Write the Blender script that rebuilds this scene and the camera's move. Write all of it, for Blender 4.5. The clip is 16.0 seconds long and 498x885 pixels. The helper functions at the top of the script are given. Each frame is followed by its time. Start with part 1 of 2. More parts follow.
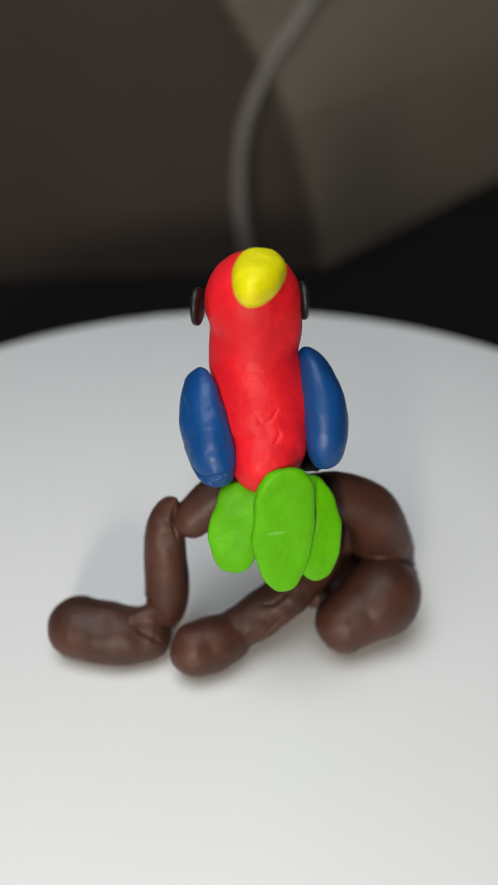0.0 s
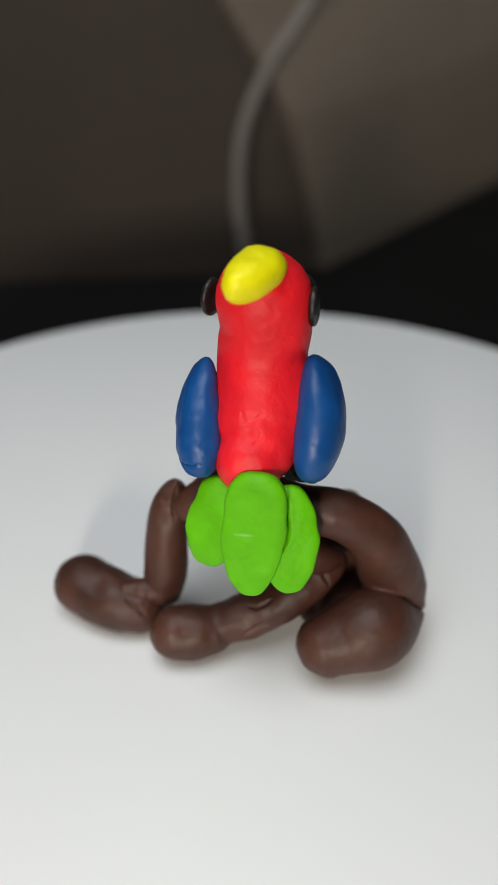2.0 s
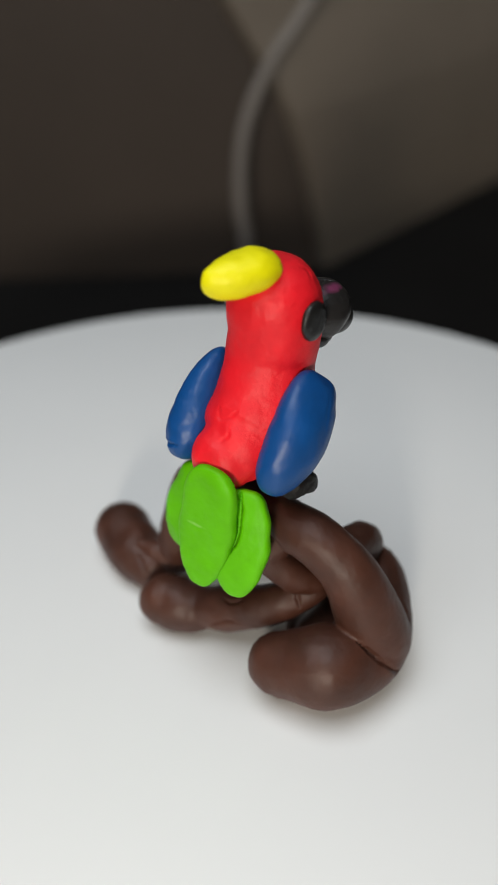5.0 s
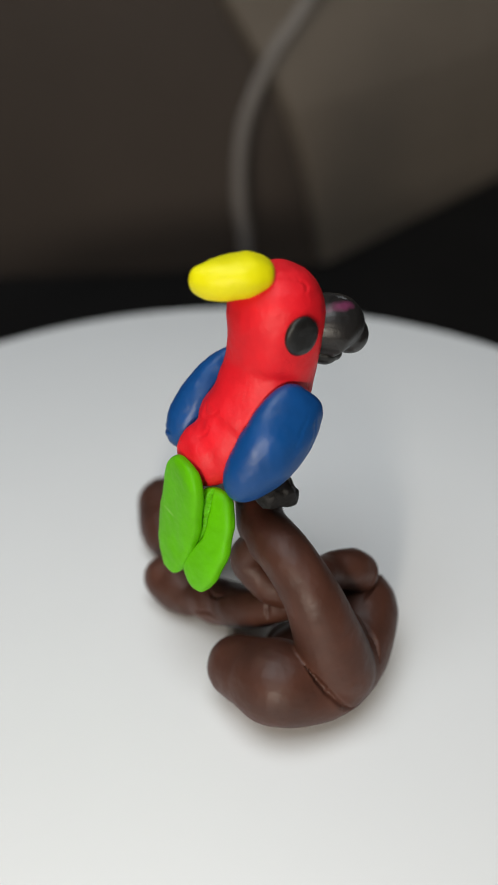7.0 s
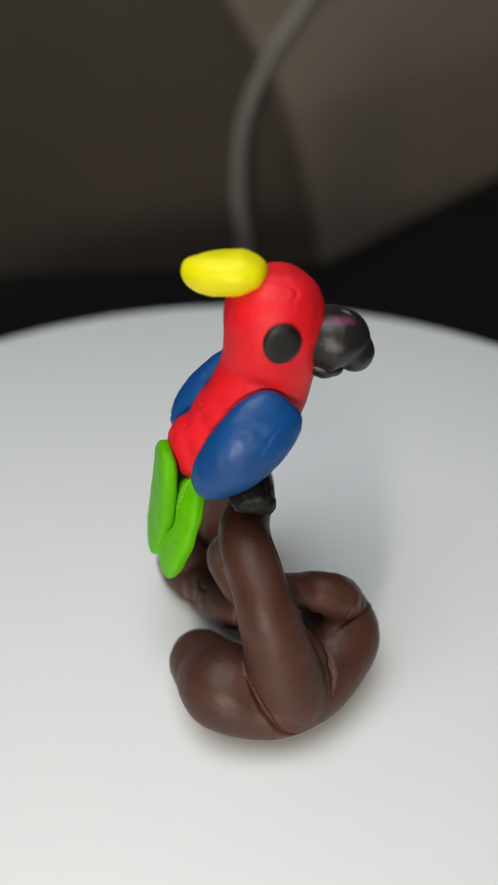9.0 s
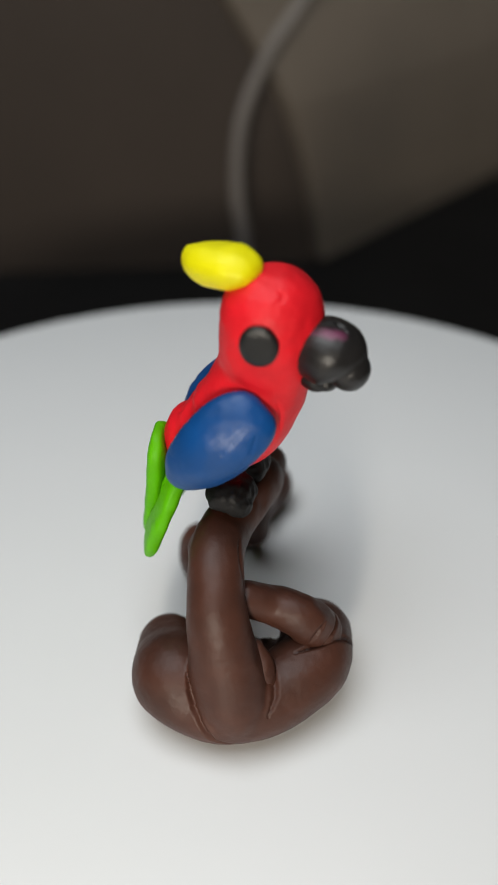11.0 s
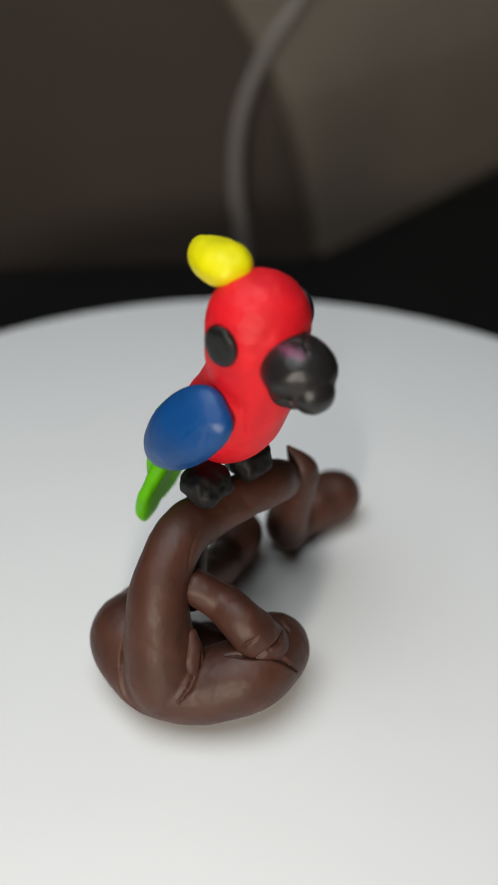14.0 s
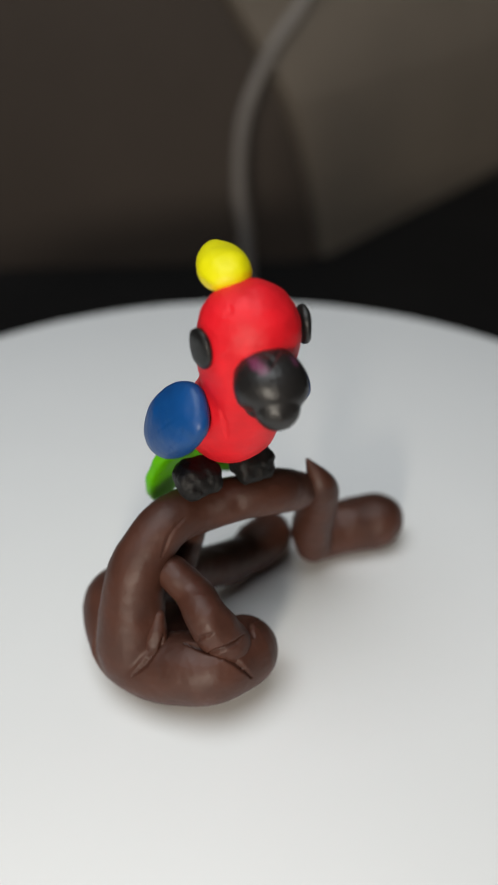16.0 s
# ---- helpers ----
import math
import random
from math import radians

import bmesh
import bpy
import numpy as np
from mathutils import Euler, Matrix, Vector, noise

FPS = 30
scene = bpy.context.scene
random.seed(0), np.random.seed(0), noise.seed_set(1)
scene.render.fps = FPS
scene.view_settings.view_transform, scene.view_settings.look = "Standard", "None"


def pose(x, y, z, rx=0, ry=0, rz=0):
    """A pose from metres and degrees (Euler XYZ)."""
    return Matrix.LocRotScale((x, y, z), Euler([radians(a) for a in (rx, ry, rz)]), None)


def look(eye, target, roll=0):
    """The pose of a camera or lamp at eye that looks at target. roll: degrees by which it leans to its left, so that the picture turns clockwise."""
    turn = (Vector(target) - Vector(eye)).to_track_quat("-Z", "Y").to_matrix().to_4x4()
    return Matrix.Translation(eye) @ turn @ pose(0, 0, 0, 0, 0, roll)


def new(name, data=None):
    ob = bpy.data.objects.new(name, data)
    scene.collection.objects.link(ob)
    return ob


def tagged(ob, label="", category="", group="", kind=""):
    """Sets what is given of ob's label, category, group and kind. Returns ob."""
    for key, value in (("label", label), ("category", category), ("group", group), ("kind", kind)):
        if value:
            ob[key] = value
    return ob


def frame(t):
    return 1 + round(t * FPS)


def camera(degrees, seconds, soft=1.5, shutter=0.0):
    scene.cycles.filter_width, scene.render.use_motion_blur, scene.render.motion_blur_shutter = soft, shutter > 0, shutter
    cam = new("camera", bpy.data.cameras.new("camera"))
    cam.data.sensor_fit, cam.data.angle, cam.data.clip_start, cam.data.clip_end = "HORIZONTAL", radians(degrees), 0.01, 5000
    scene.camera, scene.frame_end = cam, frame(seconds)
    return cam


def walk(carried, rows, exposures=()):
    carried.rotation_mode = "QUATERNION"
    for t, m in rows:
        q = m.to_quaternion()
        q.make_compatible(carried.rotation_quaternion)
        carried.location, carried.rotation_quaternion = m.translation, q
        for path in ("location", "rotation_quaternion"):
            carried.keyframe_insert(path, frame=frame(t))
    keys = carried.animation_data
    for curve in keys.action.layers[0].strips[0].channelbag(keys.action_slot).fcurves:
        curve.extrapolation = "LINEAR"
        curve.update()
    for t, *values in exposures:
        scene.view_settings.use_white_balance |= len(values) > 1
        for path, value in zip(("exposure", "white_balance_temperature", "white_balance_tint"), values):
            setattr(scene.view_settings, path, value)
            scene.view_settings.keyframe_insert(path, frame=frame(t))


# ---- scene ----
# Clay parrot on a clay branch, turning on a white turntable. The turntable's axis is the z axis, its top is z = 0.
MM = 0.001

# ---------------------------------------------------------------- camera
# seconds, x, y, z, pitch below the horizon, yaw, roll
CAMERA_ROWS = [
    (0.0, -0.0014, -0.1225, 0.1355, -36.04, -0.80, -1.66),
    (0.5, -0.0012, -0.1220, 0.1351, -36.09, -0.74, -1.68),
    (1.0, -0.0013, -0.1222, 0.1348, -36.00, -0.79, -1.66),
    (1.5, -0.0013, -0.1221, 0.1344, -35.89, -0.84, -1.64),
    (2.0, -0.0011, -0.1220, 0.1339, -35.81, -0.83, -1.66),
    (2.5, -0.0009, -0.1222, 0.1338, -35.77, -0.76, -1.70),
    (3.0, -0.0004, -0.1221, 0.1340, -35.90, -0.65, -1.73),
    (3.5, -0.0001, -0.1222, 0.1338, -35.90, -0.58, -1.75),
    (4.0, 0.0001, -0.1222, 0.1331, -35.79, -0.51, -1.80),
    (6.5, 0.0007, -0.1231, 0.1356, -36.23, -0.51, -1.73),
    (7.0, 0.0009, -0.1230, 0.1353, -36.21, -0.49, -1.74),
    (7.5, 0.0009, -0.1231, 0.1355, -36.28, -0.54, -1.75),
    (8.0, 0.0012, -0.1227, 0.1349, -36.20, -0.54, -1.76),
    (8.5, 0.0012, -0.1223, 0.1343, -36.14, -0.53, -1.75),
    (9.0, 0.0012, -0.1220, 0.1342, -36.22, -0.51, -1.75),
    (11.5, 0.0002, -0.1196, 0.1323, -36.44, -0.75, -1.60),
    (12.0, 0.0001, -0.1195, 0.1328, -36.64, -0.71, -1.59),
    (12.5, 0.0001, -0.1199, 0.1327, -36.59, -0.73, -1.59),
    (13.0, 0.0001, -0.1200, 0.1325, -36.54, -0.77, -1.57),
    (13.5, -0.0001, -0.1206, 0.1329, -36.57, -0.86, -1.57),
    (14.0, -0.0003, -0.1210, 0.1334, -36.64, -0.93, -1.54),
    (14.5, -0.0004, -0.1214, 0.1340, -36.76, -0.92, -1.54),
    (15.0, -0.0004, -0.1216, 0.1346, -36.83, -0.86, -1.57),
    (15.5, -0.0003, -0.1220, 0.1352, -36.89, -0.72, -1.57),
    (16.0, -0.0006, -0.1231, 0.1359, -36.73, -0.68, -1.63),
]
TURN_ROWS = [
    (0.0, 0.5), (0.5, -4.2), (1.0, -9.0), (1.5, -14.0), (2.0, -18.9), (2.5, -23.6),
    (3.0, -28.3), (3.5, -32.8), (4.0, -37.4), (6.5, -62.7), (7.0, -67.6), (7.5, -72.4),
    (8.0, -77.2), (8.5, -82.2), (9.0, -87.4), (11.5, -113.2), (12.0, -117.8), (12.5, -121.9),
    (13.0, -126.2), (13.5, -130.9), (14.0, -135.5), (14.5, -140.1), (15.0, -144.8), (15.5, -149.5),
    (16.0, -154.5),
]

cam = camera(32.77, 16.0, soft=1.6)
cam.data.dof.use_dof = True
cam.data.dof.focus_distance = 0.143
cam.data.dof.aperture_fstop = 13.0


def eye_pose(x, y, z, pitch, yaw, roll):
    return pose(x, y, z, 90 + pitch, 0, yaw) @ pose(0, 0, 0, 0, 0, roll)


walk(cam, [(t, eye_pose(*row)) for t, *row in CAMERA_ROWS])

# ---------------------------------------------------------------- light
world = bpy.data.worlds.new("room_air")
world.use_nodes = True
world.node_tree.nodes["Background"].inputs["Color"].default_value = (0.90, 0.95, 1.0, 1)
world.node_tree.nodes["Background"].inputs["Strength"].default_value = 0.03
scene.world = world


def area_lamp(name, eye, target, size, watts, colour):
    data = bpy.data.lights.new(name, "AREA")
    data.shape, data.size, data.energy, data.color = "DISK", size, watts, colour
    ob = new(name, data)
    ob.matrix_world = look(eye, target)
    return ob


area_lamp("desk_light", (-0.105, -0.55, 0.17), (0, 0, 0.03), 0.09, 2.25, (1.0, 0.91, 0.78))
area_lamp("room_light", (-0.2, -0.22, 1.3), (0, 0, 0), 1.1, 13.6, (0.925, 0.965, 0.99))


# ---------------------------------------------------------------- materials
def material(name):
    m = bpy.data.materials.new(name)
    m.use_nodes = True
    nodes = m.node_tree.nodes
    return m, nodes, m.node_tree.links, nodes["Principled BSDF"]


def noise_node(nodes, links, coord, scale, detail=4, rough=0.55):
    n = nodes.new("ShaderNodeTexNoise")
    n.inputs["Scale"].default_value, n.inputs["Detail"].default_value = scale, detail
    n.inputs["Roughness"].default_value = rough
    links.new(coord, n.inputs["Vector"])
    return n.outputs["Fac"]


def ramp(nodes, links, fac, stops):
    r = nodes.new("ShaderNodeValToRGB")
    e = r.color_ramp.elements
    while len(e) < len(stops):
        e.new(0.5)
    for el, (at, col) in zip(e, stops):
        el.position, el.color = at, (*col, 1)
    links.new(fac, r.inputs["Fac"])
    return r.outputs["Color"]


def surface(name, colour, rough=0.5, vary=0.12, coarse=150, fine=1800, bump=0.25, depth=0.0003, sheen=0.5, spread=0.12, soft=0.0, dents=0.0):
    """A surface with colour drift at one scale, gloss drift and fine relief at two."""
    m, nodes, links, b = material(name)
    coord = nodes.new("ShaderNodeTexCoord").outputs["Object"]
    big = noise_node(nodes, links, coord, coarse)
    small = noise_node(nodes, links, coord, fine, 6, 0.65)
    dark = tuple(c * (1 - vary) for c in colour)
    lite = tuple(min(1, c * (1 + vary)) for c in colour)
    links.new(ramp(nodes, links, big, ((0.3, dark), (0.7, lite))), b.inputs["Base Color"])
    gloss = nodes.new("ShaderNodeMapRange")
    gloss.inputs["To Min"].default_value, gloss.inputs["To Max"].default_value = rough - spread, rough + spread
    links.new(small, gloss.inputs["Value"])
    links.new(gloss.outputs["Result"], b.inputs["Roughness"])
    mix = nodes.new("ShaderNodeMath")
    mix.operation = "MULTIPLY_ADD"
    mix.inputs[1].default_value = 1.6
    links.new(big, mix.inputs[0])
    links.new(small, mix.inputs[2])
    height = mix.outputs["Value"]
    if dents:
        press = nodes.new("ShaderNodeMapRange")
        press.interpolation_type = "SMOOTHSTEP"
        press.inputs["From Min"].default_value, press.inputs["From Max"].default_value = 0.28, 0.52
        press.inputs["To Min"].default_value, press.inputs["To Max"].default_value = -dents, 0.0
        links.new(noise_node(nodes, links, coord, 260, 1, 0.4), press.inputs["Value"])
        add = nodes.new("ShaderNodeMath")
        links.new(height, add.inputs[0])
        links.new(press.outputs["Result"], add.inputs[1])
        height = add.outputs["Value"]
    bp = nodes.new("ShaderNodeBump")
    bp.inputs["Strength"].default_value, bp.inputs["Distance"].default_value = bump, depth
    links.new(height, bp.inputs["Height"])
    links.new(bp.outputs["Normal"], b.inputs["Normal"])
    b.inputs["Specular IOR Level"].default_value = sheen
    if soft:
        b.inputs["Subsurface Weight"].default_value = soft
        b.inputs["Subsurface Radius"].default_value = (1.0, 0.5, 0.3)
        b.inputs["Subsurface Scale"].default_value = 0.0015
    return m


RED = surface("red_clay", (0.80, 0.010, 0.020), 0.5, 0.12, fine=800, bump=0.48, sheen=0.38, dents=0.6)
YELLOW = surface("yellow_clay", (0.86, 0.80, 0.0), 0.5, 0.06, fine=800, bump=0.25, sheen=0.38, dents=0.3)
BLUE = surface("blue_clay", (0.003, 0.062, 0.235), 0.42, 0.12, fine=800, bump=0.2, sheen=0.42, dents=0.25)
GREEN = surface("green_clay", (0.105, 0.45, 0.0), 0.5, 0.12, fine=800, bump=0.3, sheen=0.2, dents=0.4)
BROWN = surface("brown_clay", (0.061, 0.0215, 0.0128), 0.5, 0.3, coarse=110, fine=800, bump=0.3, sheen=0.4, dents=0.45)
BLACK = surface("black_clay", (0.009, 0.009, 0.009), 0.38, 0.3, fine=700, bump=0.6)
SOLE = surface("dull_black_clay", (0.007, 0.0065, 0.0065), 0.55, 0.3, fine=700, bump=0.6, sheen=0.3)
BEAK = surface("beak_clay", (0.015, 0.014, 0.014), 0.38, 0.3, fine=700, bump=0.4)


def smear(mat, place, reach, colour):
    """A smudge of another clay rubbed into a surface, about a place in the thing's space."""
    nodes, links = mat.node_tree.nodes, mat.node_tree.links
    b = nodes["Principled BSDF"]
    coord = nodes.new("ShaderNodeTexCoord").outputs["Object"]
    away = nodes.new("ShaderNodeVectorMath")
    away.operation = "SUBTRACT"
    away.inputs[1].default_value = place
    links.new(coord, away.inputs[0])
    scaled = nodes.new("ShaderNodeVectorMath")
    scaled.operation = "DIVIDE"
    scaled.inputs[1].default_value = reach
    links.new(away.outputs[0], scaled.inputs[0])
    size = nodes.new("ShaderNodeVectorMath")
    size.operation = "LENGTH"
    links.new(scaled.outputs[0], size.inputs[0])
    ragged = nodes.new("ShaderNodeMath")
    ragged.operation = "MULTIPLY_ADD"
    ragged.inputs[1].default_value = 1.2
    links.new(noise_node(nodes, links, coord, 900), ragged.inputs[0])
    links.new(size.outputs["Value"], ragged.inputs[2])
    edge = nodes.new("ShaderNodeMapRange")
    edge.inputs["From Min"].default_value, edge.inputs["From Max"].default_value = 1.0, 1.8
    edge.inputs["To Min"].default_value, edge.inputs["To Max"].default_value = 0.34, 0.0
    links.new(ragged.outputs[0], edge.inputs["Value"])
    mix = nodes.new("ShaderNodeMix")
    mix.data_type = "RGBA"
    old = b.inputs["Base Color"].links[0].from_socket
    links.new(edge.outputs["Result"], mix.inputs["Factor"])
    links.new(old, mix.inputs["A"])
    mix.inputs["B"].default_value = (*colour, 1)
    links.new(mix.outputs["Result"], b.inputs["Base Color"])


smear(BEAK, (0.0056, 0.0170, 0.0332), (0.0012, 0.0030, 0.0007), (0.40, 0.06, 0.20))
smear(BEAK, (-0.0002, 0.0182, 0.0330), (0.0010, 0.0014, 0.0008), (0.30, 0.05, 0.16))
smear(GREEN, (0.0045, -0.0162, 0.0002), (0.0018, 0.003, 0.00035), (0.42, 0.70, 0.25))
WHITE = surface("white_plastic", (0.80, 0.81, 0.81), 0.45, 0.01, coarse=20, fine=900, bump=0.03, depth=0.0001)
TABLE = surface("black_tabletop", (0.006, 0.0057, 0.0057), 0.6, 0.2, coarse=12, fine=400, bump=0.1, sheen=0.15)
WALL = surface("dark_brown_wall", (0.050, 0.036, 0.027), 0.7, 0.15, coarse=5, fine=160, bump=0.2, depth=0.001)
PALE = surface("taupe_wall", (0.21, 0.172, 0.134), 0.7, 0.15, coarse=5, fine=160, bump=0.2, depth=0.001)
CABLE = surface("grey_cable", (0.20, 0.18, 0.165), 0.5, 0.05, coarse=30)
ROOM = surface("room_paint", (0.22, 0.19, 0.16), 0.8, 0.05, coarse=3, fine=80)


# ---------------------------------------------------------------- mesh helpers
def link_mesh(name, bm, mat, parent=None, label="", smooth=True):
    bmesh.ops.recalc_face_normals(bm, faces=bm.faces)
    me = bpy.data.meshes.new(name)
    bm.to_mesh(me)
    bm.free()
    me.materials.append(mat)
    if smooth:
        me.polygons.foreach_set("use_smooth", [True] * len(me.polygons))
    ob = new(name, me)
    if parent:
        ob.parent = parent
    if label:
        tagged(ob, label)
    return ob


def merged(*pieces):
    """Several pieces pressed into one lump."""
    bm = bmesh.new()
    for piece in pieces:
        me = bpy.data.meshes.new("piece")
        piece.to_mesh(me)
        piece.free()
        bm.from_mesh(me)
        bpy.data.meshes.remove(me)
    return bm


def kneaded(ob, voxel, times, creases=(), dimples=(), rough=0.0, seed=0):
    """Presses the pieces of a mesh into one lump, rubs the joints, then works creases and finger dents into it.
    creases: (points, width, depth); dimples: (place, radius, depth), in the turntable's millimetres."""
    m = ob.modifiers.new("press", "REMESH")
    m.mode, m.voxel_size, m.use_smooth_shade = "VOXEL", voxel * MM, True
    m = ob.modifiers.new("rub", "SMOOTH")
    m.factor, m.iterations = 0.5, times
    bpy.context.view_layer.update()
    me = bpy.data.meshes.new_from_object(ob.evaluated_get(bpy.context.evaluated_depsgraph_get()))
    ob.modifiers.clear()
    old, ob.data = ob.data, me
    me.name = ob.name
    bpy.data.meshes.remove(old)
    n = len(me.vertices)
    co, no = np.empty(n * 3, "f"), np.empty(n * 3, "f")
    me.vertices.foreach_get("co", co)
    me.vertices.foreach_get("normal", no)
    top = ob.parent.parent or ob.parent
    co = co.reshape(n, 3).astype(float) / MM + np.array(top["base"]) / MM
    no = no.reshape(n, 3)
    push = np.zeros(n)
    for points, width, depth in creases:
        near = np.full(n, 1e9)
        pts = spline([co[np.argmin(np.linalg.norm(co - np.array(q), axis=1))] for q in points], 0.25)
        pts = [co[np.argmin(np.linalg.norm(co - q, axis=1))] for q in pts]
        for i, q in enumerate(pts):
            ends = min(1.0, 0.25 + 3 * min(i, len(pts) - 1 - i) / len(pts))
            near = np.minimum(near, np.linalg.norm(co - q, axis=1) / (width * ends))
        push -= depth * np.exp(-near ** 2)
        push += 0.1 * depth * np.exp(-(near - 2.0) ** 2)
    for place, radius, depth in dimples:
        push -= depth * np.exp(-(np.linalg.norm(co - np.array(place), axis=1) / radius) ** 2)
    if rough:
        off = Vector((seed * 4.1, seed * 2.3, seed * 9.7))
        push += [rough * (noise.noise(Vector(c) / 2.6 + off) + 0.5 * noise.noise(Vector(c) / 1.1 + off)) for c in co]
    co = co + no * push[:, None]
    co[:, 2] = np.maximum(co[:, 2], 0.03)
    me.vertices.foreach_set("co", ((co - np.array(top["base"]) / MM) * MM).astype("f").ravel())
    me.polygons.foreach_set("use_smooth", [True] * len(me.polygons))
    me.update()
    return ob


def part(name, bm, mat, parent, label="", smooth=True):
    """One mesh under a thing; bm is in the turntable's millimetres."""
    s = Matrix.Scale(MM, 4)
    base = (parent.parent or parent).get("base", (0, 0, 0))
    bmesh.ops.transform(bm, matrix=Matrix.Translation([-v for v in base]) @ s, verts=bm.verts)
    return link_mesh(name, bm, mat, parent, label, smooth)


def thing(name, base, label, category, kind="", group=""):
    ob = tagged(new(name), label, category, group, kind)
    ob.empty_display_size = 0.01
    ob["base"] = base
    ob.location = base
    return ob


def spline(points, step):
    """Points of any length, glided through, about step apart (first three numbers are the place)."""
    pts = [np.array(p, float) for p in points]
    pts = [2 * pts[0] - pts[1]] + pts + [2 * pts[-1] - pts[-2]]
    out = []
    for a, b, c, d in zip(pts, pts[1:], pts[2:], pts[3:]):
        n = max(2, int(np.linalg.norm((c - b)[:3]) / step))
        for k in range(n):
            t = k / n
            out.append(0.5 * (2 * b + (c - a) * t + (2 * a - 5 * b + 4 * c - d) * t * t + (3 * b - a - 3 * c + d) * t ** 3))
    out.append(pts[-2])
    return out


def lumpy(bm, amount, size, seed):
    """Hand-rolled unevenness: slow dents and small finger marks."""
    bm.normal_update()
    off = Vector((seed * 7.3, seed * 3.1, seed * 5.7))
    moves = []
    for v in bm.verts:
        a = noise.noise(v.co / size + off) + 0.45 * noise.noise(v.co / (size * 0.35) + off)
        moves.append(v.normal * a * amount)
    for v, m in zip(bm.verts, moves):
        v.co += m


def tube(points, seg=28, step=0.6, flat=None, amount=0.25, size=6.0, seed=1, bm=None, round_ends=(1, 1)):
    """A rolled coil: points (x, y, z, radius), round ends. flat: (direction, factor) squashes the section."""
    own = bm is None
    bm = bm or bmesh.new()
    path = spline(points, step)
    rows = [(p[:3], p[3]) for p in path]
    d0 = rows[0][0] - rows[1][0]
    d1 = rows[-1][0] - rows[-2][0]
    d0, d1 = d0 / np.linalg.norm(d0), d1 / np.linalg.norm(d1)
    caps = [math.radians(a) for a in (18, 36, 52, 66, 78, 86)]
    start = [(rows[0][0] + d0 * rows[0][1] * math.sin(a) * round_ends[0], rows[0][1] * math.cos(a)) for a in caps[::-1]]
    stop = [(rows[-1][0] + d1 * rows[-1][1] * math.sin(a) * round_ends[1], rows[-1][1] * math.cos(a)) for a in caps]
    rows = start + rows + stop
    rings, side = [], None
    for i, (p, r) in enumerate(rows):
        ahead = Vector(rows[min(i + 1, len(rows) - 1)][0] - rows[max(i - 1, 0)][0]).normalized()
        if side is None:
            side = ahead.orthogonal().normalized()
        side = (side - ahead * side.dot(ahead)).normalized()
        up = ahead.cross(side)
        ring = []
        for k in range(seg):
            a = 2 * math.pi * k / seg
            o = (side * math.cos(a) + up * math.sin(a)) * r
            if flat:
                n = Vector(flat[0]).normalized()
                o -= n * o.dot(n) * (1 - flat[1])
            ring.append(bm.verts.new(Vector(p) + o))
        rings.append(ring)
    for a, b in zip(rings, rings[1:]):
        for k in range(seg):
            bm.faces.new((a[k], a[(k + 1) % seg], b[(k + 1) % seg], b[k]))
    bm.faces.new(rings[0][::-1])
    bm.faces.new(rings[-1])
    if own and amount:
        lumpy(bm, amount, size, seed)
    return bm


def pad(top, tip, normal, width, thick, profile, bow=0.0, amount=0.15, seed=1, n=34, seg=28, power=0.75, full=None, ragged=0.0):
    """A flattened pad of clay from top to tip; profile(s) gives the width from 0 to 1, bow bends it along the normal."""
    bm = bmesh.new()
    top, tip, nrm = Vector(top), Vector(tip), Vector(normal).normalized()
    along = (tip - top)
    nrm = (nrm - along.normalized() * nrm.dot(along.normalized())).normalized()
    side = along.normalized().cross(nrm)
    rings = []
    for i in range(n + 1):
        s = 0.5 - 0.5 * math.cos(math.pi * (0.03 + 0.94 * i / n))
        w = profile(s)
        c = top + along * s + nrm * bow * (1 - (2 * s - 1) ** 2)
        ring = []
        for k in range(seg):
            a = 2 * math.pi * k / seg
            x, y = math.cos(a), math.sin(a)
            x = math.copysign(abs(x) ** power, x)
            y = math.copysign(abs(y) ** power, y)
            if ragged:
                x *= 1 + ragged * noise.noise((s * 5.0, seed * 3.7, 2.0 * math.copysign(1, x)))
            ring.append(bm.verts.new(c + side * x * w * width / 2 + nrm * y * thick / 2 * (full(s) if full else min(1, w * 1.25) ** 0.8)))
        rings.append(ring)
    for a, b in zip(rings, rings[1:]):
        for k in range(seg):
            bm.faces.new((a[k], a[(k + 1) % seg], b[(k + 1) % seg], b[k]))
    bm.faces.new(rings[0][::-1])
    bm.faces.new(rings[-1])
    lumpy(bm, amount, 5.0, seed)
    return bm


def box(lo, hi, bevel=0.0):
    bm = bmesh.new()
    bmesh.ops.create_cube(bm, size=1)
    for v in bm.verts:
        v.co = Vector([(a + b) / 2 + c * (b - a) for a, b, c in zip(lo, hi, v.co)])
    if bevel:
        bmesh.ops.bevel(bm, geom=bm.edges[:], offset=bevel, segments=3, affect="EDGES", profile=0.5)
    return bm


def lathe(profile, seg=160):
    """Turned about z from (radius, height) pairs."""
    bm = bmesh.new()
    rings = [[bm.verts.new((r * math.cos(2 * math.pi * k / seg), r * math.sin(2 * math.pi * k / seg), z)) for k in range(seg)] for r, z in profile]
    for a, b in zip(rings, rings[1:]):
        for k in range(seg):
            bm.faces.new((a[k], a[(k + 1) % seg], b[(k + 1) % seg], b[k]))
    bm.faces.new(rings[0][::-1])
    bm.faces.new(rings[-1])
    return bm


# ---------------------------------------------------------------- the setting
TABLE_Z = -0.10
WALL_Y = 0.388
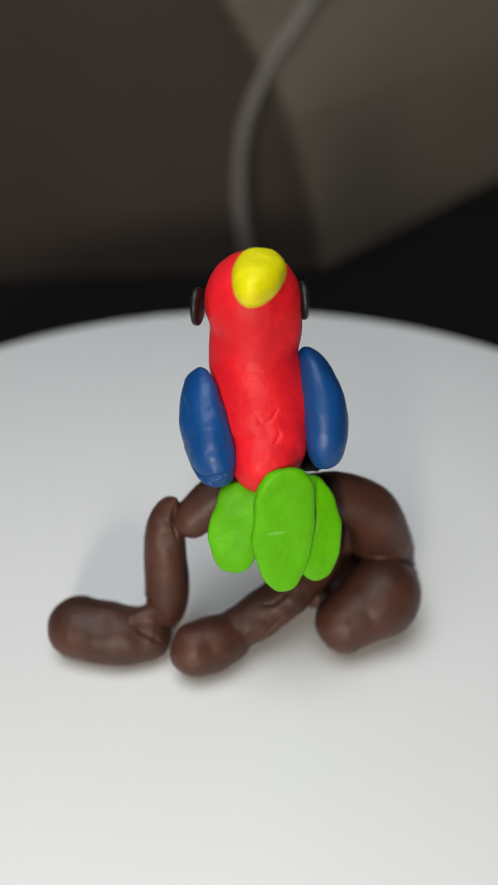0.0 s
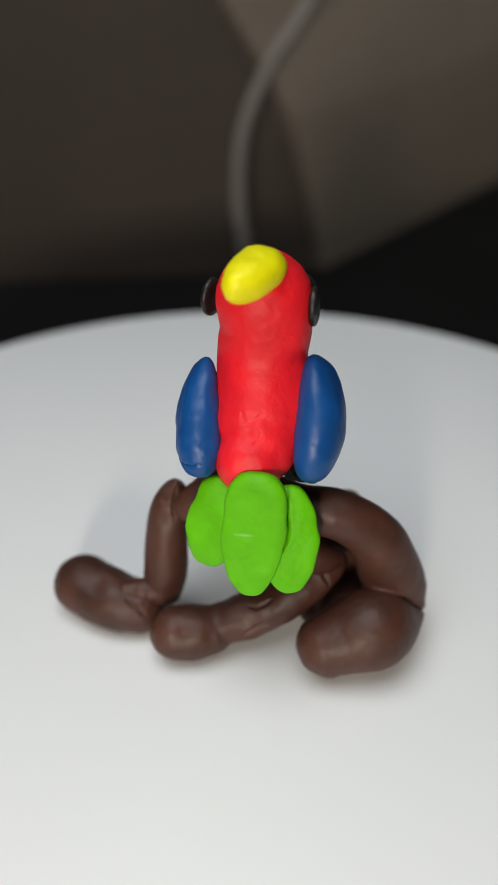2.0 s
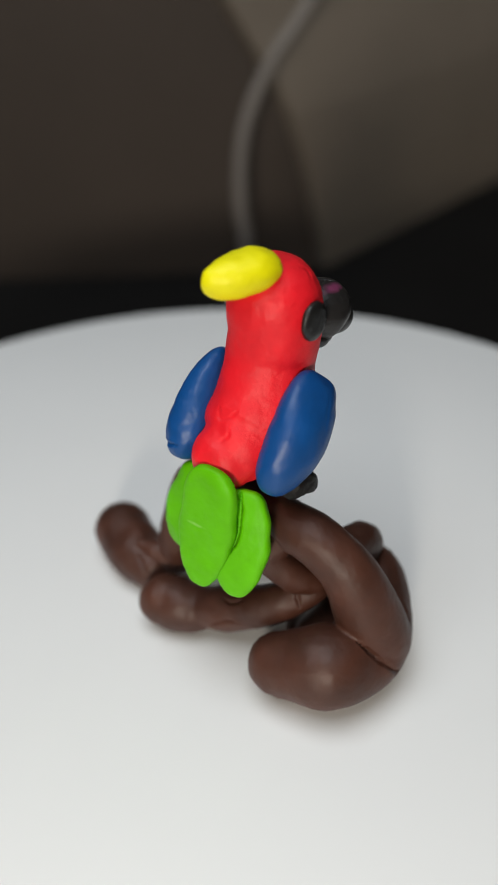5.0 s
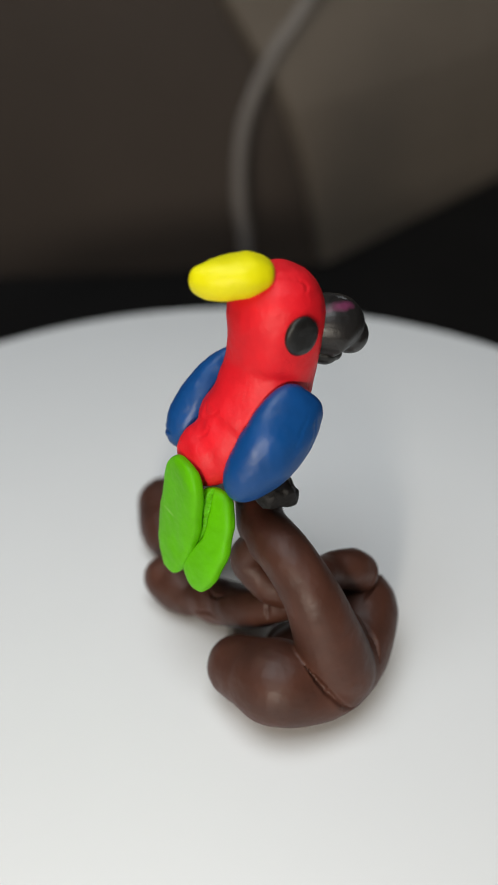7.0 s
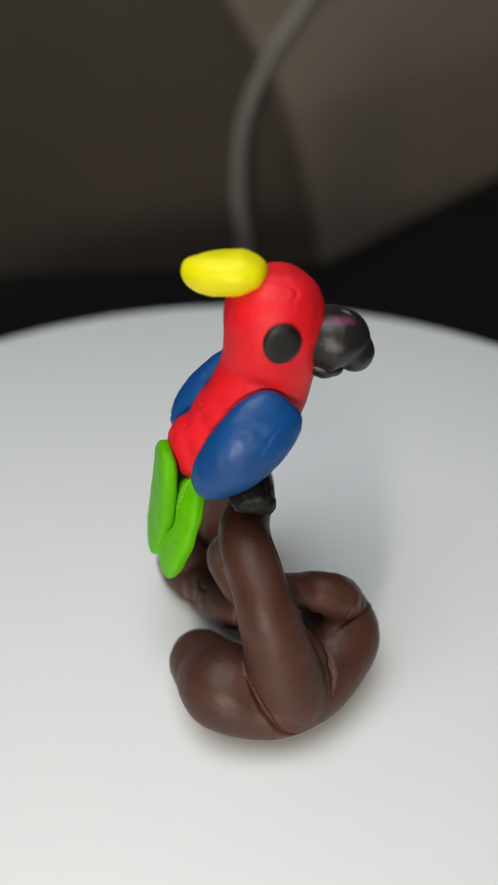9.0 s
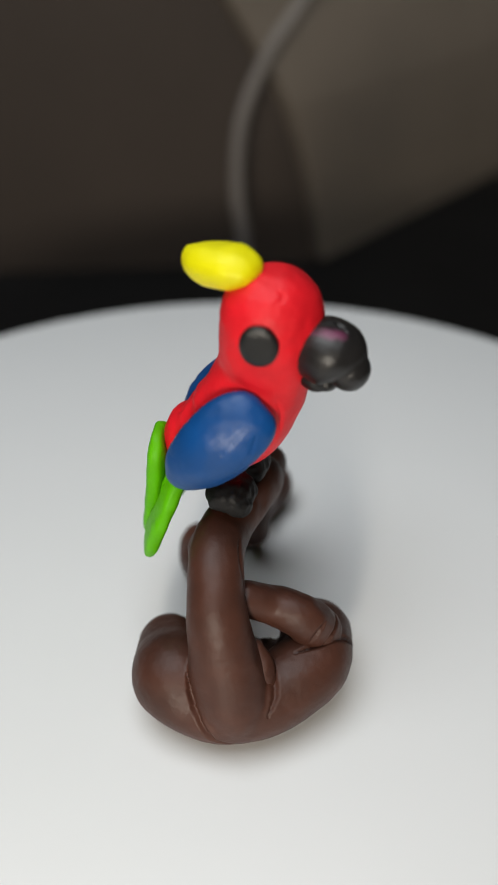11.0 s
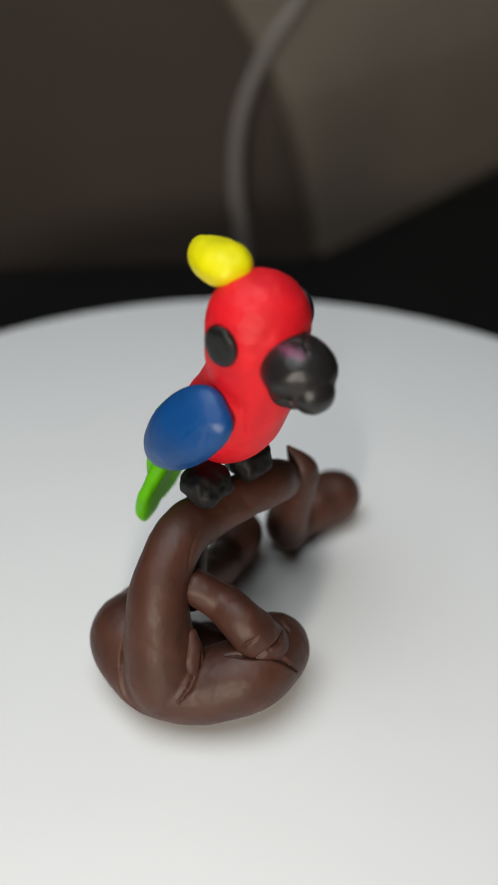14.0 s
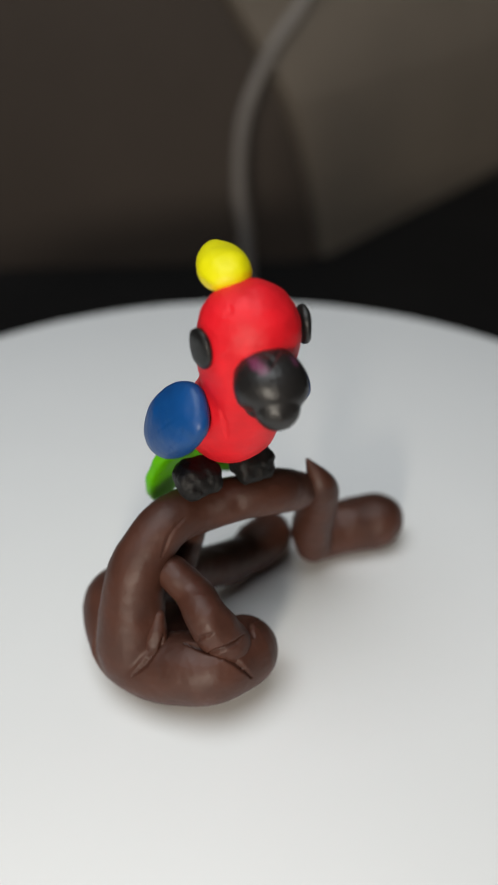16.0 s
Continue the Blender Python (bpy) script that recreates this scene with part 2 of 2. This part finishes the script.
# the leaning edge where the dark panel ends and the taupe one begins: x, z
EDGE = [(0.056, TABLE_Z + 0.001), (0.0535, -0.079), (0.0479, -0.049), (0.0414, -0.025), (0.0339, -0.0036), (0.0249, 0.0138), (0.0149, 0.0306), (0.0065, 0.0438), (-0.0016, 0.058), (-0.08, 0.19), (-0.55, 0.98), (-0.92, 1.598)]
AWAY = Vector((0.7, 0.7, 0)).normalized()


def setting():
    tagged(link_mesh("table_top", box((-1.1, -0.75, TABLE_Z - 0.03), (1.5, 1.35, TABLE_Z), 0.004), TABLE, smooth=False),
           "matt black tabletop under the white turntable", "table", kind="structure")
    bm = bmesh.new()
    rim = [bm.verts.new((x - 0.003, WALL_Y, z)) for x, z in EDGE] + [bm.verts.new((-1.598, WALL_Y, 1.598)), bm.verts.new((-1.598, WALL_Y, TABLE_Z + 0.001))]
    made = bmesh.ops.extrude_face_region(bm, geom=[bm.faces.new(rim)])
    bmesh.ops.translate(bm, verts=[v for v in made["geom"] if isinstance(v, bmesh.types.BMVert)], vec=(0, 0.02, 0))
    tagged(link_mesh("wall_north", bm, WALL, smooth=False), "dark brown panel leaning behind the black table", "wall", kind="structure")
    bm = bmesh.new()
    depth = Vector((-AWAY.y, AWAY.x, 0)) * -0.02
    rows = []
    for x, z in EDGE:
        near = Vector((x + 0.003, WALL_Y + 0.004, z))
        far = near + AWAY * ((1.59 - near.x) / AWAY.x if near.x > 0.5 else 1.4)
        rows.append([bm.verts.new(q) for q in (near, far, far - depth, near - depth)])
    for lo, hi in zip(rows, rows[1:]):
        for k in range(4):
            bm.faces.new((lo[k], lo[(k + 1) % 4], hi[(k + 1) % 4], hi[k]))
    bm.faces.new(rows[0][::-1]), bm.faces.new(rows[-1])
    tagged(link_mesh("wall_north_2", bm, PALE, smooth=False), "taupe panel running back from the dark one", "wall", kind="structure")
    for name, lo, hi in (("wall_south", (-1.6, -1.9, -0.85), (1.6, -1.8, 1.6)), ("wall_west", (-1.7, -1.9, -0.85), (-1.6, 1.6, 1.6)),
                         ("wall_east", (1.6, -1.9, -0.85), (1.7, 1.6, 1.6)), ("wall_north_3", (-1.6, 1.5, -0.85), (1.6, 1.6, 1.6)),
                         ("floor", (-1.7, -1.9, -0.95), (1.7, 1.6, -0.85)), ("ceiling", (-1.7, -1.9, 1.6), (1.7, 1.6, 1.7))):
        tagged(link_mesh(name, box(lo, hi), ROOM, smooth=False), "plain dim painted room surface", "ceiling" if name == "ceiling" else name.split("_")[0], kind="structure")


def cable():
    """A pale flex hanging down in front of the wall to the table."""
    y = 339
    bm = tube([(300, y, 570, 3.8), (172, y, 310, 3.8), (90, y, 148, 3.8), (42.0, y, 65.8, 3.8), (24.0, y, 41.0, 3.8), (10.5, y, 13.7, 3.8), (5.0, y, -8.8, 3.8), (3.8, y, -37.5, 3.8), (6.3, y, -58.2, 3.8), (7, y - 1, -95.9, 3.8)], seg=20, step=3, amount=0)
    c = thing("cable", (0, 0, 0), "pale grey cable hanging before the dark wall", "cable")
    part("flex", bm, CABLE, c)


def turntable():
    t = tagged(new("turntable"), "smooth white round plastic turntable on a black table", "turntable")
    t.location = TURN_CENTRE
    link_mesh("plate", lathe([(0.002, -0.012), (0.135, -0.012), (0.1372, -0.0112), (0.138, -0.0095), (0.138, -0.0025), (0.1373, -0.0008), (0.1355, 0.0), (0.002, 0.0)]), WHITE, t)
    link_mesh("pedestal", lathe([(0.09, -0.10), (0.09, -0.094), (0.05, -0.07), (0.035, -0.05), (0.035, -0.0125), (0.002, -0.0125)]), WHITE, t)
    return t


TURN_CENTRE = (-0.0076, 0.0054, 0)


# ---------------------------------------------------------------- the clay branch
def clay_branch():
    b = thing("clay_branch", (0, 0, 0), "dark brown rolled clay branch with curling roots on the white turntable", "branch")
    arch = tube([(-10.9, 0.4, 28.7, 3.9), (-5.2, 2.5, 32.3, 4.4), (2.2, 2.2, 33.6, 4.2), (9.4, 0.4, 32.6, 4.6), (16.6, 1.0, 32.4, 4.7), (23.5, 3.0, 27.0, 5.1), (26.6, 5.2, 17.8, 6.2), (27.9, 7.0, 10.2, 6.5), (26.1, 6.2, 6.7, 6.1)], seed=2, amount=0.2)
    loop = tube([(18.0, -8.9, 8.2, 6.0), (20.8, -7.4, 8.9, 6.7), (25.8, -4.5, 10.2, 7.8), (28.3, 1.0, 8.2, 6.3), (28.0, 6.4, 8.6, 6.3), (23.9, 12.3, 9.0, 6.8), (17.1, 17.9, 11.0, 6.8), (10.0, 17.1, 10.5, 6.7)], seed=3, amount=0.2)
    sole = tube([(18.4, -7.4, 4.8, 5.2), (21.8, -4.2, 4.8, 5.5), (24.6, 1.5, 4.6, 5.2), (23.8, 6.2, 4.6, 5.2), (20.2, 10.2, 4.8, 5.4), (15.4, 14.4, 5.0, 5.4), (10.0, 14.6, 5.0, 5.2)], seed=26, amount=0.2)
    pad_in = tube([(14, 4, 5, 5), (18, 5, 6.4, 8.5), (19, 9, 6.6, 8), (15, 12.5, 6.0, 6)], flat=((0, 0, 1), 0.6), seed=8, amount=0.4)
    trunk = part("trunk", merged(arch, loop, sole, pad_in), BROWN, b)
    kneaded(trunk, 0.3, 16, creases=(
        ([(28.0, -1.2, 14.2), (31.8, 2.3, 10.2), (33.6, 5.2, 7.8), (33.4, 8.0, 6.6)], 0.4, 0.75),
        ([(29.5, 13.0, 11), (27.0, 13.6, 13.0), (24.0, 12.8, 12.5), (21.5, 10.2, 12.0)], 0.45, 0.6),
        ([(12.0, 22.8, 11.5), (15.0, 21.6, 15.6), (18.0, 19.0, 17.0), (20.5, 16.0, 16.0)], 0.42, 0.8),
        ([(5.0, 15.5, 15.5), (8.0, 17.0, 17.3), (9.0, 20.0, 16.5)], 0.4, 0.5),
        ([(14.5, 6.0, 36.6), (17.5, 6.2, 34.5), (20.0, 7.8, 31.0)], 0.35, 0.3),
    ), dimples=(((20, 6, 11), 4.0, 1.0), ((30, -3.5, 12), 2.2, 0.5), ((25.0, 11.8, 21), 1.8, 0.5),
                ((4.2, 6.2, 35.5), 1.7, 0.6), ((30.5, 8.6, 14.6), 2.0, 0.5), ((16, 12, 9), 2.4, 0.6)), rough=0.06, seed=3)
    flap = part("flap", tube([(23.0, 9.6, 19.5, 1.2), (24.2, 10.8, 16.8, 2.2), (25.2, 12.0, 13.6, 2.0), (25.6, 12.4, 11.6, 1.0)], seed=24, amount=0.2, size=3), BROWN, b)
    kneaded(flap, 0.25, 4, creases=(([(23.4, 12.4, 17.8), (24.6, 13.4, 15.2), (25.6, 13.6, 12.8)], 0.3, 0.4),), rough=0.1, seed=4)
    twig = part("twig", tube([(13.4, 18.2, 15.4, 4.4), (16.0, 16.0, 21.2, 4.0), (16.4, 10.7, 23.2, 3.5), (18.6, 6.4, 25.8, 3.1)], seed=4, amount=0.25, size=4), BROWN, b)
    kneaded(twig, 0.3, 6, creases=(([(17.6, 19.4, 17.2), (16.0, 20.6, 18.6), (13.4, 21.6, 19.2), (10.8, 20.6, 19.0)], 0.4, 0.7), ([(18.8, 18.0, 19.0), (18.2, 18.6, 20.8), (16.6, 19.4, 21.8)], 0.3, 0.45)),
            dimples=(((14.5, 18.8, 23), 1.5, 0.4),), rough=0.06, seed=5)
    strand = part("strand", tube([(11.9, -1.9, 31.4, 2.9), (10.4, -3.4, 27.0, 3.2), (13.6, -0.6, 22.4, 3.4), (15.8, 2.0, 20.0, 2.8)], seed=10, amount=0.3, size=4), BROWN, b)
    kneaded(strand, 0.3, 6, dimples=(((8.0, -6.0, 25), 1.4, 0.5),), rough=0.06, seed=6)
    root = part("root", merged(tube([(16.2, 2.1, 18.6, 3.0), (10.3, -3.1, 13.6, 4.0), (1.8, -6.4, 9.0, 4.7), (-3.4, -8.8, 7.0, 4.2), (-6, -10, 6, 4.4)], seed=5, amount=0.4),
                               tube([(-5.6, -9.9, 6.0, 5.0), (-8.4, -11.2, 6.0, 5.5), (-11.2, -12.4, 6.2, 5.4)], seed=25, amount=0.3)), BROWN, b)
    kneaded(root, 0.3, 6, creases=(([(7.4, -8.4, 10.6), (5.2, -10.0, 10.4), (3.4, -10.9, 9.2), (1.4, -11.2, 7.6)], 0.35, 0.5),
                                   ([(2.4, -8.2, 13.2), (4.4, -7.6, 13.0), (6.8, -6.6, 14.4)], 0.35, 0.4),
                                   ([(13.6, 1.0, 20.6), (15.0, -1.2, 19.4), (16.4, -2.0, 17.0)], 0.4, 0.5)),
            dimples=(((2.0, -10.2, 12.0), 1.8, 0.4), ((-8.4, -15, 9.6), 2.2, 0.5)), rough=0.06, seed=7)
    upright = part("upright", tube([(-13.8, -0.6, 34.4, 0.6), (-15.5, 1.5, 29.8, 2.9), (-16.5, 0.0, 24.8, 3.9), (-16.8, -3.0, 13.8, 4.4), (-17.4, -3.4, 8.2, 4.0)], seed=6, amount=0.2), BROWN, b)
    kneaded(upright, 0.26, 5, creases=(([(-12.6, -2.6, 33.0), (-12.8, -3.8, 30.0), (-12.9, -4.2, 27.0)], 0.35, 0.5), ([(-20.4, -4.4, 13.0), (-21.0, -3.8, 11.6), (-21.2, -3.0, 10.2)], 0.35, 0.5)),
            dimples=(((-16, -4.5, 27), 2.2, 0.5),), rough=0.06, seed=8)
    foot = part("foot", tube([(-35.0, -5.2, 6.0, 6.3), (-27.6, -7.2, 5.8, 6.2), (-21.8, -7.4, 5.3, 5.4)], seed=7, amount=0.25), BROWN, b)
    kneaded(foot, 0.3, 8, creases=(([(-22.8, -10.0, 9.6), (-20.4, -11.0, 8.8), (-18.0, -11.4, 7.0)], 0.4, 0.5),), dimples=(((-30, -9, 11.5), 2.6, 0.5), ((-25, -4, 11.5), 2.2, 0.5)), rough=0.06, seed=9)
    curl = part("curl", tube([(-17.6, -4.8, 8.6, 3.2), (-20.8, -6.8, 9.8, 2.6), (-23.6, -7.8, 10.4, 1.7)], seed=9, amount=0.25, size=3), BROWN, b)
    kneaded(curl, 0.25, 4, rough=0.1, seed=10)
    return b


# ---------------------------------------------------------------- the clay parrot
def oval(s, peak=0.5, power=0.5):
    s = s ** (math.log(0.5) / math.log(peak))
    return max(0.0, 4 * s * (1 - s)) ** power


def clay_parrot():
    p = thing("clay_parrot", (0, 0, 0.038), "red modelling-clay parrot with blue wings, green tail and yellow crest", "figurine")
    body = tube([(1.8, 6.9, 71.0, 8.2), (2.2, 6.5, 66.6, 7.9), (1.7, 5.6, 61.3, 7.8), (2.9, 2.7, 54.4, 8.4), (2.8, -0.6, 50.4, 8.3), (3.2, -4.1, 48.2, 7.1), (2.9, -6.4, 47.2, 5.9)], seg=40, seed=11, amount=0.3, size=6)
    kneaded(part("body", body, RED, p), 0.32, 14, creases=(
        ([(1.4, -7.6, 57.2), (2.4, -7.8, 56.0), (4.4, -7.4, 56.4), (5.6, -6.8, 57.6)], 0.3, 0.22),
        ([(4.6, -9.2, 52.8), (5.6, -9.0, 53.8), (5.4, -8.2, 55.0)], 0.3, 0.25),
        ([(8.2, 9.4, 76.6), (7.0, 10.4, 77.4), (6.4, 9.2, 78.2)], 0.3, 0.2),
        ([(8.0, 9.2, 60.0), (8.6, 10.4, 57.0), (8.0, 10.0, 54.0)], 0.35, 0.25),
    ), dimples=(((3.2, -8.6, 54.9), 1.6, 0.45), ((6.6, -7.2, 55.4), 1.2, 0.3), ((9.0, -1.2, 60), 3.2, 0.5), ((-4.6, -2.0, 61), 2.4, 0.4), ((3.4, -12.4, 49.5), 1.6, 0.35), ((-1.5, -8.5, 53), 1.4, 0.3)), rough=0.06, seed=11)
    crest = part("crest", pad((0.7, -7.4, 78.3), (4.1, 5.8, 79.4), (0.08, -0.06, 0.95), 8.5, 7.2, lambda s: oval(s, 0.58, 0.42), seed=12, power=1.0, amount=0.25, full=lambda s: oval(s, 0.46, 0.44)), YELLOW, p, "bright yellow clay crest")
    kneaded(crest, 0.3, 5, dimples=(((2.2, -1.5, 83.2), 2.6, 0.4), ((-0.8, -5, 82), 1.6, 0.3)), rough=0.1, seed=12)
    for x, y, z, n, s in ((10.3, 7.2, 70.4, (1, 0.1, 0.1), 13), (-7.6, 7.4, 69.9, (-1, 0.25, 0.1), 14)):
        n = Vector(n).normalized()
        up = Vector((0, 0, 1))
        c = Vector((x, y, z))
        part("eye", pad(c + up * 3.3, c - up * 3.3, n, 6.0, 1.7, lambda s: oval(s), seed=s, amount=0.12), BLACK, p, "flattened black clay eye")
    dome = tube([(2.4, 12.8, 66.9, 4.7), (3.0, 15.8, 66.8, 5.4), (3.3, 17.8, 66.0, 5.3), (3.6, 19.0, 65.2, 4.4), (3.8, 19.6, 64.6, 3.4)], seed=15, amount=0.15, flat=((1, 0, 0), 1.06))
    beak = part("beak", dome, BEAK, p, "hooked black clay beak with a pink smear")
    kneaded(beak, 0.24, 8, creases=(
        ([(1.2, 15.8, 72.2), (2.6, 17.0, 72.2), (4.4, 18.6, 71.0)], 0.3, 0.25),
        ([(4.4, 15.2, 72.2), (3.6, 17.4, 71.9), (4.6, 19.0, 70.6)], 0.3, 0.2),
    ), rough=0.04, seed=15)
    lower = part("lower_beak", tube([(2.4, 13.2, 62.9, 2.3), (2.9, 15.0, 62.3, 2.3), (3.1, 16.4, 62.1, 1.8)], seed=16, amount=0.15, flat=((1, 0, 0), 1.7)), BLACK, beak)
    kneaded(lower, 0.22, 5, rough=0.04, seed=16)
    wing = part("wing", pad((11.0, 8.2, 60.6), (13.5, -7.0, 45.2), (1, -0.06, 0.22), 11.9, 8.2, lambda s: oval(s, 0.4, 0.44), seed=17, bow=1.3, amount=0.25, power=0.95, full=lambda s: oval(s, 0.52, 0.4) * (0.86 + 0.25 * s)), BLUE, p, "rounded blue clay wing")
    kneaded(wing, 0.3, 6, creases=(([(15.6, 6.6, 58.8), (16.8, 4.6, 57.0), (17.4, 3.0, 54.6)], 0.3, 0.1), ([(14.8, 7.8, 57.4), (15.6, 7.0, 54.2), (16.2, 5.2, 51.6)], 0.35, 0.12)),
            dimples=(((14.6, 8.4, 56), 1.6, 0.3),), rough=0.05, seed=17)
    wing = part("wing", pad((-8.6, 4.8, 59.0), (-4.8, -10.7, 45.0), (-0.87, -0.13, 0.44), 10.9, 8.0, lambda s: oval(s, 0.42, 0.44), seed=18, bow=0.6, amount=0.25, power=0.95, full=lambda s: oval(s, 0.56, 0.4) * (0.86 + 0.25 * s)), BLUE, p, "rounded blue clay wing with a cracked lower end")
    kneaded(wing, 0.28, 5, creases=(([(-8.6, -9.6, 47.4), (-6.4, -11.0, 47.6), (-4.0, -11.8, 48.6)], 0.3, 0.45), ([(-9.4, -7.6, 47.6), (-7.2, -10.4, 46.8), (-5.6, -11.6, 45.6)], 0.3, 0.4), ([(-11.5, 0.2, 56.5), (-10.4, -3.0, 56.2), (-9.6, -4.6, 55.0)], 0.3, 0.3)),
            dimples=(((-10.5, -3.2, 55.6), 1.6, 0.4), ((-8.8, -5.8, 52.6), 1.4, 0.35)), rough=0.12, seed=18)
    leaf = lambda s: oval(s, 0.48, 0.36) * (1.0 - 0.35 * max(0, s - 0.55))
    feather = part("tail_feather", pad((6.0, -12.1, 49.5), (5.45, -16.5, 25.6), (0.2, -1.03, 0.11), 11.4, 3.2, leaf, seed=19, bow=-0.7, power=0.6, ragged=0.12), GREEN, p)
    kneaded(feather, 0.24, 4, dimples=(((4.8, -15.4, 46), 2.4, 0.35), ((7.4, -16, 33), 2.6, 0.3)), rough=0.1, seed=19)
    right = pad((9.4, -7.2, 43.8), (12.05, -14.0, 25.4), (0.3, -0.84, 0.1), 10.6, 3.0, leaf, seed=20, bow=0.6, power=0.6, ragged=0.1)
    feather = part("tail_feather", right, GREEN, p, "folded green clay tail feather")
    kneaded(feather, 0.24, 4, creases=(([(8.8, -9.0, 45.0), (9.6, -10.2, 42.6), (10.4, -11.2, 40.4), (10.8, -12.4, 37.4), (10.4, -13.4, 34.0)], 0.55, 1.1),), rough=0.1, seed=20)
    feather = part("tail_feather", pad((-0.4, -8.4, 44.1), (-4.2, -13.3, 27.6), (-0.11, -0.96, 0.02), 10.2, 3.0, leaf, seed=21, bow=0.5, power=0.6, ragged=0.14), GREEN, p)
    kneaded(feather, 0.24, 4, dimples=(((-3.0, -12.6, 37), 2.4, 0.3),), rough=0.1, seed=21)
    for x, y, z, s in ((10.4, 2.6, 41.4, 22), (-0.6, 2.0, 40.2, 23)):
        toes = [tube([(x + d * 0.8, y - 1.8, z + 0.4, 2.8), (x + d, y + 0.2, z + 0.4, 2.9), (x + d * 1.1, y + 1.0, z - 0.4, 2.4)], seg=18, amount=0.4, size=2, seed=s + d) for d in (-1.5, 0.1, 1.6)]
        kneaded(part("foot", merged(*toes), SOLE, p, "black clay foot gripping the branch"), 0.22, 12, rough=0.3, seed=s)
    return p


setting()
cable()
plate = turntable()
branch = clay_branch()
parrot = clay_parrot()


# ---------------------------------------------------------------- what turns
def motions():
    walk(plate, [(t, pose(*TURN_CENTRE, 0, 0, a)) for t, a in TURN_ROWS])
    walk(branch, [(t, pose(0, 0, 0, 0, 0, a)) for t, a in TURN_ROWS])
    walk(parrot, [(t, pose(0, 0, 0.038, 0, 0, a)) for t, a in TURN_ROWS])


motions()
